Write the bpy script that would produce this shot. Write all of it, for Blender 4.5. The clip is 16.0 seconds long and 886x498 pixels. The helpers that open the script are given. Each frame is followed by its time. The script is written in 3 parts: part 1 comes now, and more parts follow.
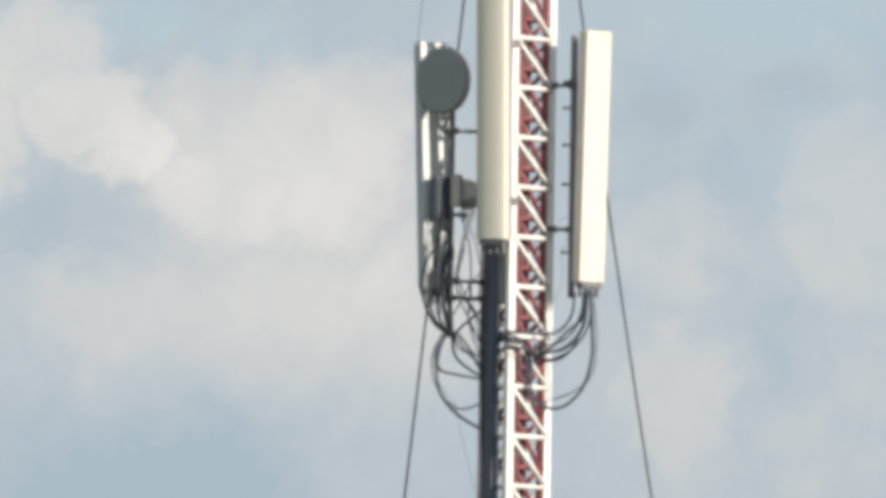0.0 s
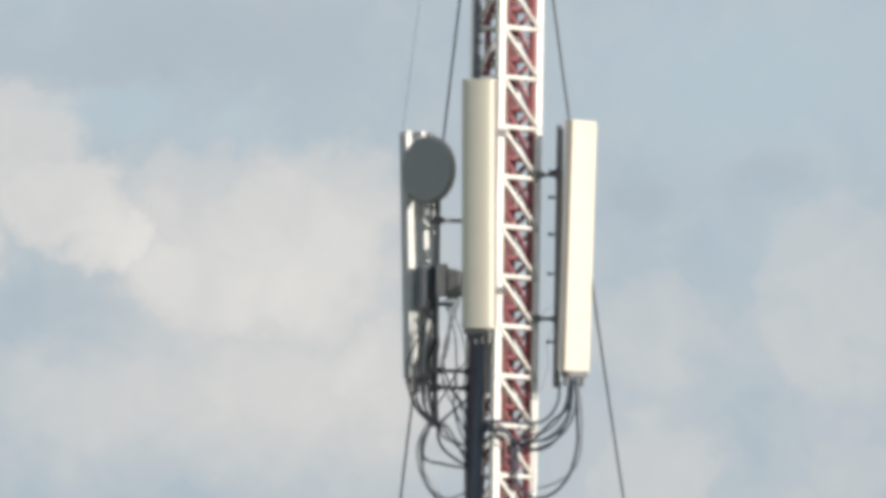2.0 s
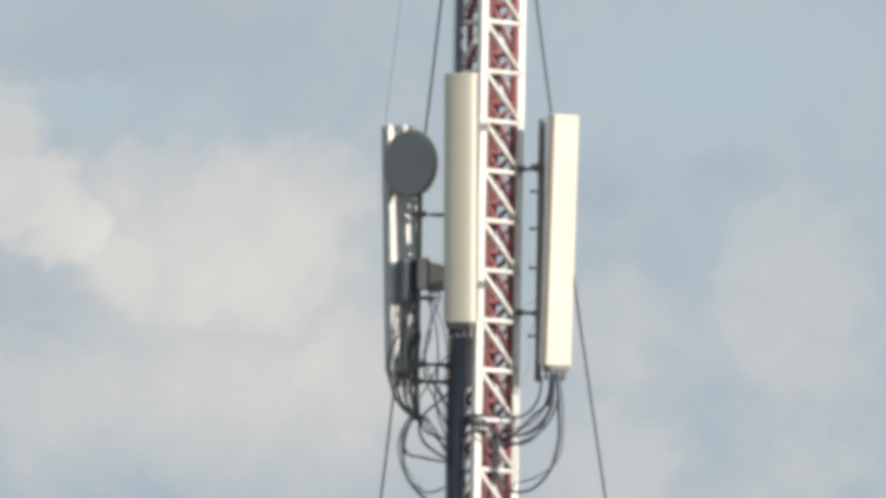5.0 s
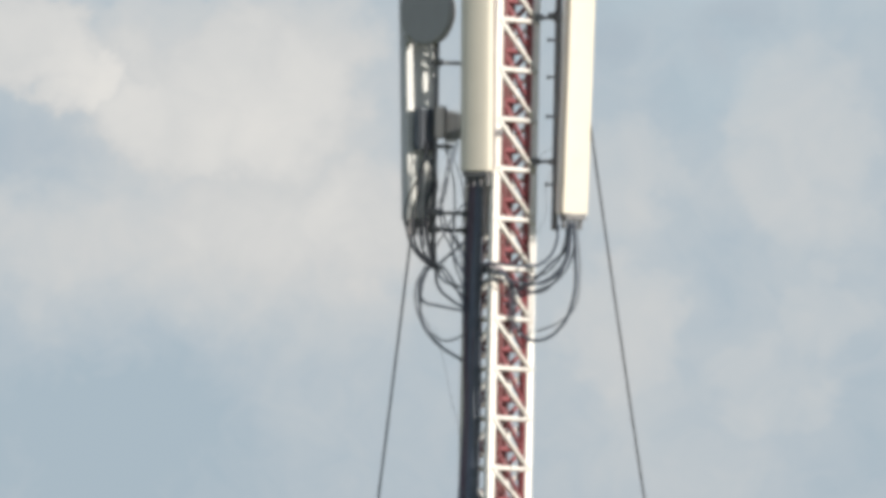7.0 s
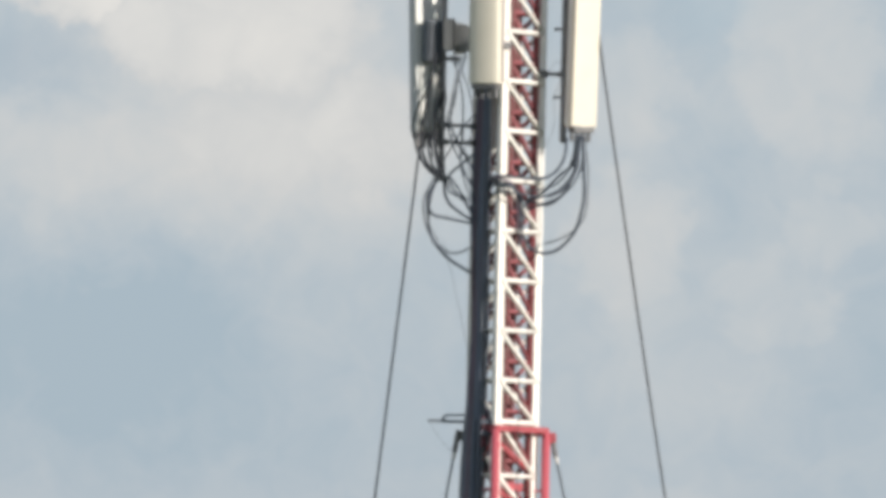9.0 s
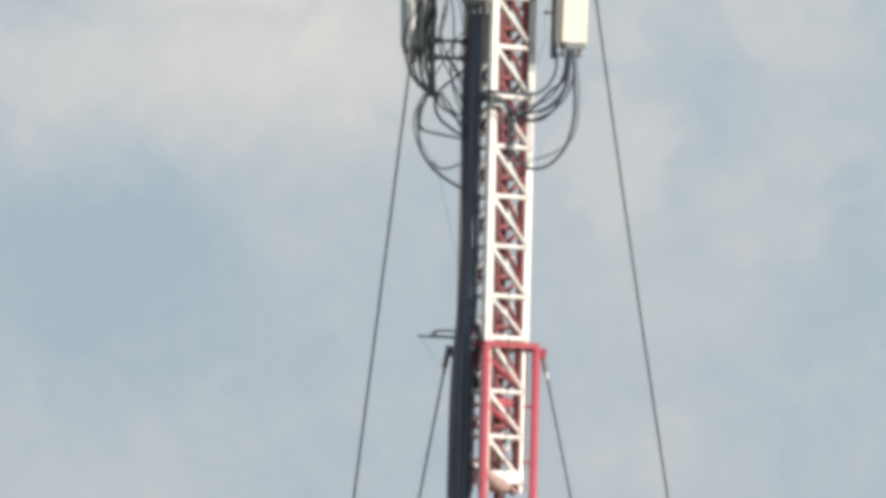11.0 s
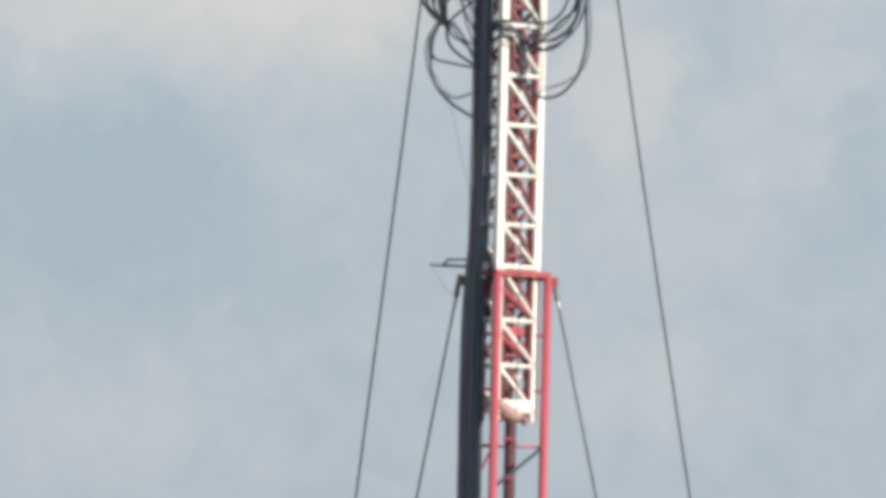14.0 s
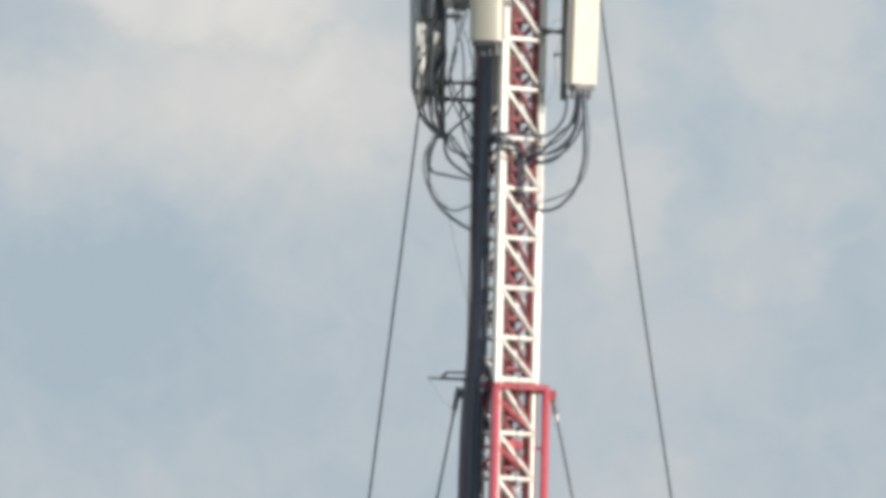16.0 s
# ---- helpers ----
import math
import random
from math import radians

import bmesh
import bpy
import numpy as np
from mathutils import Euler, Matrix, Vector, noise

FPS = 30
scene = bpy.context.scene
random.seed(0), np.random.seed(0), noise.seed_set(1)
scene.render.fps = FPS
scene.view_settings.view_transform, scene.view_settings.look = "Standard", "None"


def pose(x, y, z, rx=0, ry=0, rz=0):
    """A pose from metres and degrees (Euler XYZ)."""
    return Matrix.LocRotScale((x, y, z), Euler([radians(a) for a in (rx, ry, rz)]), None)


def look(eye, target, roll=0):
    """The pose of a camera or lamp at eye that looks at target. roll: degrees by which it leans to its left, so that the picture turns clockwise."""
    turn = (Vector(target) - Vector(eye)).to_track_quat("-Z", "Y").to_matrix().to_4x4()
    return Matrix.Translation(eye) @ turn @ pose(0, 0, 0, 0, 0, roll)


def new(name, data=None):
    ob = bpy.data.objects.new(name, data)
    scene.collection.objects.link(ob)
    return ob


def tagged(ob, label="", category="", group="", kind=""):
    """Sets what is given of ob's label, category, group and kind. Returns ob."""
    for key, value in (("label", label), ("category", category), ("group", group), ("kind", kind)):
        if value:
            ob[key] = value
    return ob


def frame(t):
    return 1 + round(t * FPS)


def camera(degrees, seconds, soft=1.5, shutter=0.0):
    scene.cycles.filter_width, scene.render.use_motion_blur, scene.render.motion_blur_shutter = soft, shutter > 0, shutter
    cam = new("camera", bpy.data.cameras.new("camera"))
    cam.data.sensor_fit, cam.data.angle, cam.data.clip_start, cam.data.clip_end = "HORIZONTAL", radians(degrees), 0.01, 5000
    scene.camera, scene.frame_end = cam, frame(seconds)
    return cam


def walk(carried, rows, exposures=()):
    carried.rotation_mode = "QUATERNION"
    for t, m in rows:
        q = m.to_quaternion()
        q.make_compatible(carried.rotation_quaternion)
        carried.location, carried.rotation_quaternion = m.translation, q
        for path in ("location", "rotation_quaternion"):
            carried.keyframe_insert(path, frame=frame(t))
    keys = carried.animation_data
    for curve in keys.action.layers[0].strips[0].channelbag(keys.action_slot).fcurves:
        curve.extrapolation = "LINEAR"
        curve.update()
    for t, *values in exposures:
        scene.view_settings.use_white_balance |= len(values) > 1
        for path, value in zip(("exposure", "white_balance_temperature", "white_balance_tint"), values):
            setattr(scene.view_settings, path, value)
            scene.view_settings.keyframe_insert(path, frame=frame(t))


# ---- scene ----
# The camera: a long lens, 180 m from the mast, turning on a nearly fixed spot.
cam = camera(2.5, 16.0, soft=5.2)
# seconds, eye x, eye z, azimuth to the right of north, elevation, clockwise turn of the picture (degrees)
ROWS = [
    (0, 0.0, 10.0, -0.4479, 2.6337, 0.864),
    (0.5, -0.01, 10.0, -0.4159, 2.8448, 0.853),
    (1, -0.02, 10.0, -0.3943, 2.8913, 0.849),
    (1.5, -0.03, 10.0, -0.3878, 2.8834, 0.85),
    (2, -0.064, 10.0, -0.3899, 2.8863, 0.857),
    (2.5, -0.098, 10.0, -0.3836, 2.8575, 0.868),
    (3, -0.131, 10.0, -0.3637, 2.8782, 0.883),
    (3.2, -0.145, 10.0, -0.3507, 2.9357, 0.891),
    (5.3, -0.286, 10.0, -0.2663, 2.8312, 0.999),
    (5.5, -0.3, 10.0, -0.2635, 2.7777, 1.011),
    (6, -0.309, 10.0, -0.2859, 2.6175, 1.043),
    (6.5, -0.317, 10.0, -0.2849, 2.5368, 1.077),
    (7, -0.326, 10.0, -0.2946, 2.4414, 1.111),
    (7.5, -0.334, 10.0, -0.308, 2.4129, 1.146),
    (8, -0.343, 10.0, -0.3144, 2.3925, 1.18),
    (8.5, -0.351, 10.0, -0.3122, 2.3077, 1.214),
    (9, -0.36, 10.0, -0.302, 2.1936, 1.246),
    (9.5, -0.37, 10.0, -0.2952, 2.0738, 1.278),
    (9.7, -0.374, 10.0, -0.2898, 2.0364, 1.29),
    (12, -0.42, 10.0, -0.2513, 1.8837, 1.395),
    (12.5, -0.43, 10.0, -0.2584, 1.7813, 1.408),
    (13, -0.44, 10.0, -0.266, 1.6997, 1.416),
    (13.5, -0.45, 10.0, -0.2702, 1.709, 1.419),
    (14, -0.46, 10.0, -0.2657, 1.7545, 1.416),
    (14.5, -0.47, 10.0, -0.2655, 1.776, 1.408),
    (15, -0.48, 10.0, -0.2712, 1.8493, 1.393),
    (15.5, -0.49, 10.0, -0.2678, 1.9754, 1.371),
    (16, -0.5, 10.0, -0.2556, 2.0731, 1.341),
]
walk(cam, [(t, pose(x, -180.0, z, 90 + el, 0, -az) @ pose(0, 0, 0, 0, 0, roll)) for t, x, z, az, el, roll in ROWS],
     exposures=[(0.0, 0.04), (2.0, 0.0), (3.2, -0.03), (5.5, -0.06), (6.5, 0.0), (16.0, 0.0)])

# ---- world, sun ----
U = 0.005          # building module: 5 mm
Z0 = 18.0          # height of the lower edge of the bright sector antenna


class Nodes:
    """Short hand for node trees."""

    def __init__(self, tree):
        self.tree = tree
        tree.nodes.clear()

    def add(self, kind, **values):
        n = self.tree.nodes.new(kind)
        for k, v in values.items():
            if k == "op":
                n.operation = v
            else:
                n.inputs[k.replace("_", " ")].default_value = v
        return n

    def link(self, a, b):
        self.tree.links.new(a, b)

    def math(self, op, a, b=None, c=None):
        n = self.tree.nodes.new("ShaderNodeMath")
        n.operation = op
        for i, v in enumerate((a, b, c)):
            if v is None:
                continue
            if isinstance(v, (int, float)):
                n.inputs[i].default_value = v
            else:
                self.link(v, n.inputs[i])
        return n.outputs[0]

    def ramp(self, fac, stops):
        n = self.tree.nodes.new("ShaderNodeValToRGB")
        els = n.color_ramp.elements
        while len(els) < len(stops):
            els.new(0.5)
        for e, (p, c) in zip(els, stops):
            e.position, e.color = p, (*c, 1)
        self.link(fac, n.inputs[0])
        return n.outputs[0]

    def noise(self, vec, scale, detail=4.0, rough=0.55, distortion=0.0):
        n = self.add("ShaderNodeTexNoise", Scale=scale, Detail=detail, Roughness=rough, Distortion=distortion)
        if vec is not None:
            self.link(vec, n.inputs["Vector"])
        return n


SUN_AZ, SUN_EL = -36.0, 17.0       # degrees from +x towards +y; above the horizon
sun_dir = Vector((math.cos(radians(SUN_EL)) * math.cos(radians(SUN_AZ)), math.cos(radians(SUN_EL)) * math.sin(radians(SUN_AZ)), math.sin(radians(SUN_EL))))
sun = new("sun", bpy.data.lights.new("sun", "SUN"))
sun.data.energy, sun.data.angle, sun.data.color = 5.0, radians(0.6), (1.0, 0.92, 0.81)
sun.matrix_world = look(Vector((0, 0, 60)) + 30 * sun_dir, (0, 0, 60))

world = bpy.data.worlds.new("world")
scene.world = world
world.use_nodes = True
N = Nodes(world.node_tree)
out = N.add("ShaderNodeOutputWorld")
bg = N.add("ShaderNodeBackground", Strength=1.0)
N.link(bg.outputs[0], out.inputs[0])
co = N.add("ShaderNodeTexCoord")
sep = N.add("ShaderNodeSeparateXYZ")
N.link(co.outputs["Generated"], sep.inputs[0])
depth = N.math("MAXIMUM", N.math("ABSOLUTE", sep.outputs[1]), 0.02)
# cloud plane coordinates, in hundreds of modules
cu = N.math("MULTIPLY", N.math("DIVIDE", sep.outputs[0], depth), 360.0)
cv = N.math("SUBTRACT", 16.0, N.math("MULTIPLY", N.math("DIVIDE", sep.outputs[2], depth), 360.0))
plane = N.add("ShaderNodeCombineXYZ")
N.link(cu, plane.inputs[0]), N.link(cv, plane.inputs[1])
warp = N.noise(plane.outputs[0], 0.75, 7.0, 0.6)
wsep = N.add("ShaderNodeSeparateColor")
N.link(warp.outputs["Color"], wsep.inputs[0])
wu = N.math("ADD", cu, N.math("MULTIPLY", N.math("SUBTRACT", wsep.outputs[0], 0.5), 2.1))
wv = N.math("ADD", cv, N.math("MULTIPLY", N.math("SUBTRACT", wsep.outputs[1], 0.5), 2.1))
# cloud heaps: across, down, half width, half height, weight
BILLOWS = [
    (-11.4, -3.0, 1.3, 2.1, 0.55), (-9.9, -4.0, 1.0, 1.2, 0.48), (-9.1, -2.9, 1.3, 1.0, 0.56), (-8.5, -2.05, 0.8, 0.75, 0.50),
    (-6.9, -3.0, 1.1, 1.0, 0.26), (-5.2, -2.3, 1.9, 1.7, 0.40), (-4.0, -3.1, 1.1, 1.0, 0.34), (-6.2, -1.5, 1.9, 1.1, 0.33),
    (4.5, -1.2, 1.4, 1.9, 0.23), (1.3, -0.7, 1.1, 1.2, 0.17), (1.4, 2.1, 1.15, 1.35, 0.22), (4.0, 3.0, 1.1, 1.0, 0.15), (4.9, 1.7, 0.9, 0.8, 0.15),
    (2.0, 7.3, 1.4, 1.0, 0.10), (-3.0, 0.2, 1.5, 1.1, 0.16),
]
HAZE = [
    (-5.0, -1.0, 3.2, 2.2, 0.30), (-9.5, -0.85, 1.3, 0.6, -0.10), (-8.4, 0.6, 2.0, 1.0, 0.20), (-4.4, 0.7, 2.8, 1.4, 0.28), (-7.8, -2.0, 0.9, 1.1, 0.28), (-9.5, 0.5, 2.0, 0.8, 0.07),
    (-7.6, 4.2, 3.2, 1.7, -0.24), (-4.2, 3.6, 1.6, 1.3, 0.10), (-7.5, 8.2, 2.3, 1.1, 0.12), (-7.4, -5.6, 2.2, 0.9, -0.10),
    (1.0, -3.2, 0.6, 0.55, -0.16), (3.5, -3.6, 0.55, 0.35, -0.16), (2.4, -2.1, 0.6, 0.7, -0.10), (3.1, 0.8, 0.7, 0.8, -0.10),
    (2.2, 4.4, 1.9, 1.3, 0.14), (5.8, 4.4, 1.0, 1.5, -0.05), (2.0, 7.3, 1.7, 1.2, 0.10), (0.8, 1.5, 1.6, 2.2, 0.10), (-6.5, 1.4, 4.0, 1.2, 0.08), (3.4, 0.6, 2.6, 2.2, 0.07),
]
# stretches of clearer, bluer sky
CLEAR = [(3.0, -5.2, 3.2, 1.7, 0.65), (-8.2, -4.6, 1.2, 0.35, 0.7), (-6.2, -4.2, 1.0, 0.3, 0.45), (-9.0, -6.6, 1.2, 0.7, 0.4), (3.0, -2.3, 0.9, 0.7, 0.3)]
# shaded grey cloud bellies
VEIL = [(-6.6, -5.9, 2.7, 0.9, 0.7), (-8.6, -5.3, 1.3, 0.4, 0.4), (1.0, -3.2, 0.75, 0.5, 0.6), (3.5, -3.7, 0.7, 0.35, 0.6), (2.9, -2.9, 0.4, 0.6, 0.4), (-9.4, -0.9, 1.2, 0.5, 0.35)]


def heap(a, b, c, d, w, power):
    e1 = N.math("POWER", N.math("DIVIDE", N.math("SUBTRACT", wu, a), c), 2.0)
    e2 = N.math("POWER", N.math("DIVIDE", N.math("SUBTRACT", wv, b), d), 2.0)
    return N.math("MULTIPLY", N.math("EXPONENT", N.math("MULTIPLY", N.math("POWER", N.math("ADD", e1, e2), power), -1.0)), w)


total = heap(*BILLOWS[0], 3.6)
for row in BILLOWS[1:]:
    total = N.math("SMOOTH_MAX", total, heap(*row, 3.6), 0.04)
for row in HAZE:
    total = N.math("ADD", total, heap(*row, 1.2))
clear = heap(*CLEAR[0], 1.2)
for row in CLEAR[1:]:
    clear = N.math("ADD", clear, heap(*row, 1.2))
veil = heap(*VEIL[0], 1.2)
for row in VEIL[1:]:
    veil = N.math("ADD", veil, heap(*row, 1.2))
lump = N.noise(plane.outputs[0], 0.95, 7.0, 0.60, 0.6)
total = N.math("ADD", total, N.math("MULTIPLY", N.math("SUBTRACT", lump.outputs["Fac"], 0.5), 0.38))
total = N.math("ADD", total, 0.13)
sky = N.tree.nodes.new("ShaderNodeTexSky")
sky.sky_type, sky.sun_disc = "NISHITA", False
sky.sun_elevation, sky.sun_rotation = radians(SUN_EL), radians(90 - SUN_AZ)
cloud = N.ramp(total, [(0.0, (0.355, 0.442, 0.522)), (0.14, (0.41, 0.478, 0.545)), (0.3, (0.475, 0.52, 0.565)), (0.6, (0.58, 0.585, 0.595)), (1.0, (0.72, 0.70, 0.68))])
mix = N.tree.nodes.new("ShaderNodeMix")
mix.data_type = "RGBA"
mix.blend_type = "ADD"
mix.inputs[0].default_value = 0.01
blue = N.tree.nodes.new("ShaderNodeMix")
blue.data_type = "RGBA"
blue.inputs[7].default_value = (0.42, 0.525, 0.60, 1)
N.link(clear, blue.inputs[0]), N.link(cloud, blue.inputs[6])
grey = N.tree.nodes.new("ShaderNodeMix")
grey.data_type = "RGBA"
grey.inputs[7].default_value = (0.395, 0.448, 0.515, 1)
N.link(veil, grey.inputs[0]), N.link(blue.outputs[2], grey.inputs[6])
N.link(grey.outputs[2], mix.inputs[6]), N.link(sky.outputs[0], mix.inputs[7])
N.link(mix.outputs[2], bg.inputs[0])


# ---- materials ----
def material(name, base, rough, metal=0.0, dirt=None, amount=0.3, scale=9.0, bump=0.15, fine=60.0, shine=0.5):
    m = bpy.data.materials.new(name)
    m.use_nodes = True
    n = Nodes(m.node_tree)
    o = n.add("ShaderNodeOutputMaterial")
    p = n.add("ShaderNodeBsdfPrincipled", Roughness=rough, Metallic=metal)
    p.inputs["Specular IOR Level"].default_value = shine
    n.link(p.outputs[0], o.inputs[0])
    c = n.add("ShaderNodeTexCoord")
    big = n.noise(c.outputs["Object"], scale, 5.0, 0.6, 0.4)
    small = n.noise(c.outputs["Object"], fine, 3.0, 0.6)
    mixed = n.math("ADD", n.math("MULTIPLY", big.outputs["Fac"], 0.7), n.math("MULTIPLY", small.outputs["Fac"], 0.3))
    dark = dirt or tuple(0.55 * v for v in base)
    fade = tuple(b + (d - b) * amount for b, d in zip(base, dark))
    col = n.ramp(mixed, [(0.25, dark if amount > 0.6 else fade), (0.48, base), (0.75, tuple(min(1, v * 1.06) for v in base))])
    info = n.add("ShaderNodeObjectInfo")
    hue = n.add("ShaderNodeHueSaturation")
    n.link(n.math("ADD", 0.93, n.math("MULTIPLY", info.outputs["Random"], 0.14)), hue.inputs["Value"])
    n.link(col, hue.inputs["Color"])
    n.link(hue.outputs[0], p.inputs["Base Color"])
    n.link(n.math("ADD", rough - 0.08, n.math("MULTIPLY", big.outputs["Fac"], 0.16)), p.inputs["Roughness"])
    b = n.add("ShaderNodeBump", Strength=bump, Distance=0.004)
    n.link(small.outputs["Fac"], b.inputs["Height"])
    n.link(b.outputs[0], p.inputs["Normal"])
    return m


WHITE = material("white_paint", (0.85, 0.815, 0.78), 0.5, dirt=(0.45, 0.40, 0.36), amount=0.3)
RED = material("red_paint", (0.50, 0.102, 0.132), 0.5, dirt=(0.30, 0.05, 0.05), amount=0.5)
# Red with the shade inside the mast put into its colour.
SHADED_RED = material("shaded_red_paint", (0.28, 0.078, 0.092), 0.6, dirt=(0.10, 0.04, 0.04), amount=0.7, scale=5.0)
POST = material("dark_maroon_paint", (0.115, 0.03, 0.045), 0.65, dirt=(0.05, 0.02, 0.02), amount=0.7, scale=6.0)
COLLAR = material("faded_red_paint", (0.40, 0.082, 0.10), 0.6, dirt=(0.16, 0.04, 0.04), amount=0.7, scale=6.0)
PULLEY = material("pinkish_brown_steel", (0.40, 0.27, 0.25), 0.7, dirt=(0.16, 0.09, 0.08), amount=0.8, scale=14.0)
MAROON = material("maroon_inside", (0.17, 0.065, 0.07), 0.7, dirt=(0.07, 0.04, 0.04), amount=0.8, scale=6.0)
TAUPE = material("taupe_grey_steel", (0.33, 0.29, 0.28), 0.6, metal=0.1, dirt=(0.2, 0.16, 0.14), amount=0.5, scale=5.0)
RADOME = material("radome", (0.685, 0.64, 0.55), 0.45, dirt=(0.55, 0.50, 0.41), amount=0.3, scale=3.0, bump=0.05)
BACK = material("antenna_back", (0.70, 0.71, 0.70), 0.5, metal=0.0, amount=0.3)
GREY_RADOME = material("grey_radome", (0.48, 0.49, 0.50), 0.5, amount=0.3, scale=3.0, bump=0.05)
CABLE_BLUE = material("blue_black_cable", (0.095, 0.118, 0.170), 0.4, amount=0.2, bump=0.05)
# Plum paints the shaded red leg into the cables that cover it.
CABLE_SHADE_PLUM = material("shade_plum_cable", (0.135, 0.100, 0.140), 0.5, amount=0.2, bump=0.05)
DISH = material("dish_grey", (0.32, 0.325, 0.33), 0.55, amount=0.25, scale=4.0)
RADIO = material("blue_grey_housing", (0.10, 0.115, 0.14), 0.6, amount=0.4, scale=12.0)
GALV = material("dark_galvanised", (0.17, 0.17, 0.18), 0.55, metal=0.25, amount=0.4)
STEEL = material("light_galvanised", (0.55, 0.55, 0.54), 0.45, metal=0.3, amount=0.4)
CABLE = material("cable_jacket", (0.072, 0.084, 0.110), 0.62, amount=0.2, bump=0.05, shine=0.15)
# Darker copy of the jacket, with shade put into the colour.
CABLE_SHADE = material("shaded_black_cable", (0.036, 0.040, 0.050), 0.65, amount=0.2, bump=0.05, shine=0.15)
CABLE_GREY = material("grey_cable", (0.15, 0.17, 0.20), 0.5, amount=0.2, bump=0.05)
WIRE = material("wire_rope", (0.048, 0.056, 0.070), 0.6, metal=0.0, amount=0.3)
GRASS = material("dry_grass_ground", (0.10, 0.11, 0.05), 0.95, dirt=(0.16, 0.13, 0.08), amount=0.8, scale=0.25, fine=4.0)
CONCRETE = material("concrete", (0.36, 0.35, 0.33), 0.85, amount=0.4, scale=2.0)


# ---- builders ----
def part(name, bm, mat, parent=None, label="", at=None):
    me = bpy.data.meshes.new(name)
    bmesh.ops.recalc_face_normals(bm, faces=bm.faces)
    bm.to_mesh(me)
    bm.free()
    me.materials.append(mat)
    ob = new(name, me)
    if parent:
        ob.parent = parent
    if at is not None:
        ob.location = at
    if label:
        ob["label"] = label
    return ob


def share(ob, at):
    o = ob.copy()
    scene.collection.objects.link(o)
    o.location = at
    return o


def smooth(ob):
    for p in ob.data.polygons:
        p.use_smooth = True
    return ob


def rod(bm, a, b, r, seg=10, r2=None):
    a, b = Vector(a), Vector(b)
    m = Matrix.Translation((a + b) / 2) @ (b - a).to_track_quat("Z", "Y").to_matrix().to_4x4()
    bmesh.ops.create_cone(bm, cap_ends=True, segments=seg, radius1=r, radius2=r if r2 is None else r2, depth=(b - a).length, matrix=m)
    return bm


def block(bm, centre, size, turn=0.0, bevel=0.0):
    m = Matrix.Translation(centre) @ Matrix.Rotation(radians(turn), 4, "Z") @ Matrix.Diagonal((*size, 1))
    made = bmesh.ops.create_cube(bm, size=1, matrix=m)
    if bevel:
        edges = {e for v in made["verts"] for e in v.link_edges}
        bmesh.ops.bevel(bm, geom=list(edges), offset=bevel, segments=2, affect="EDGES")
    return bm


def tube(name, points, radius, mat, parent=None, label="", res=8):
    """A round cable through a few points."""
    cu_ = bpy.data.curves.new(name, "CURVE")
    cu_.dimensions, cu_.bevel_depth, cu_.bevel_resolution, cu_.resolution_u = "3D", radius, 2, res
    sp = cu_.splines.new("BEZIER")
    sp.bezier_points.add(len(points) - 1)
    for bp, p in zip(sp.bezier_points, points):
        bp.co = p
        bp.handle_left_type = bp.handle_right_type = "AUTO"
    cu_.use_fill_caps = True
    tmp = bpy.data.objects.new(name, cu_)
    scene.collection.objects.link(tmp)
    dg = bpy.context.evaluated_depsgraph_get()
    me = bpy.data.meshes.new_from_object(tmp.evaluated_get(dg))
    bpy.data.objects.remove(tmp)
    bpy.data.curves.remove(cu_)
    me.materials.clear()
    me.materials.append(mat)
    me.name = name
    ob = new(name, me)
    smooth(ob)
    if parent:
        ob.parent = parent
    if label:
        ob["label"] = label
    return ob


def P(u, y, v):
    """Modules to the right, behind and below the lower edge of the bright antenna."""
    return Vector((u * U, y * U, Z0 - v * U))


def empty(name, at, label, category, group="", kind=""):
    e = new(name)
    e.empty_display_size = 0.1
    e.location = at
    return tagged(e, label, category, group, kind)


# ---- ground ----
bm = bmesh.new()
bmesh.ops.create_grid(bm, x_segments=40, y_segments=40, size=4500)
ground = part("ground", bm, GRASS)
tagged(ground, "flat dry grass and bare earth reaching the horizon", "ground", kind="structure")

# ---- the telescopic mast ----
MX = -151.8 * U
mast = empty("telescopic_mast", (MX, 0, 0), "three-sided telescopic lattice mast painted in red and white sections", "mast")
TH = 55.6


def corners(side, turn=TH, shift=0.0, back=0.0):
    """Plan of the three legs: nearest, right, left."""
    r = side / math.sqrt(3)
    return [Vector((shift + r * math.cos(radians(a)), back + r * math.sin(radians(a)), 0)) for a in (turn + 210, turn - 30, turn + 90)]


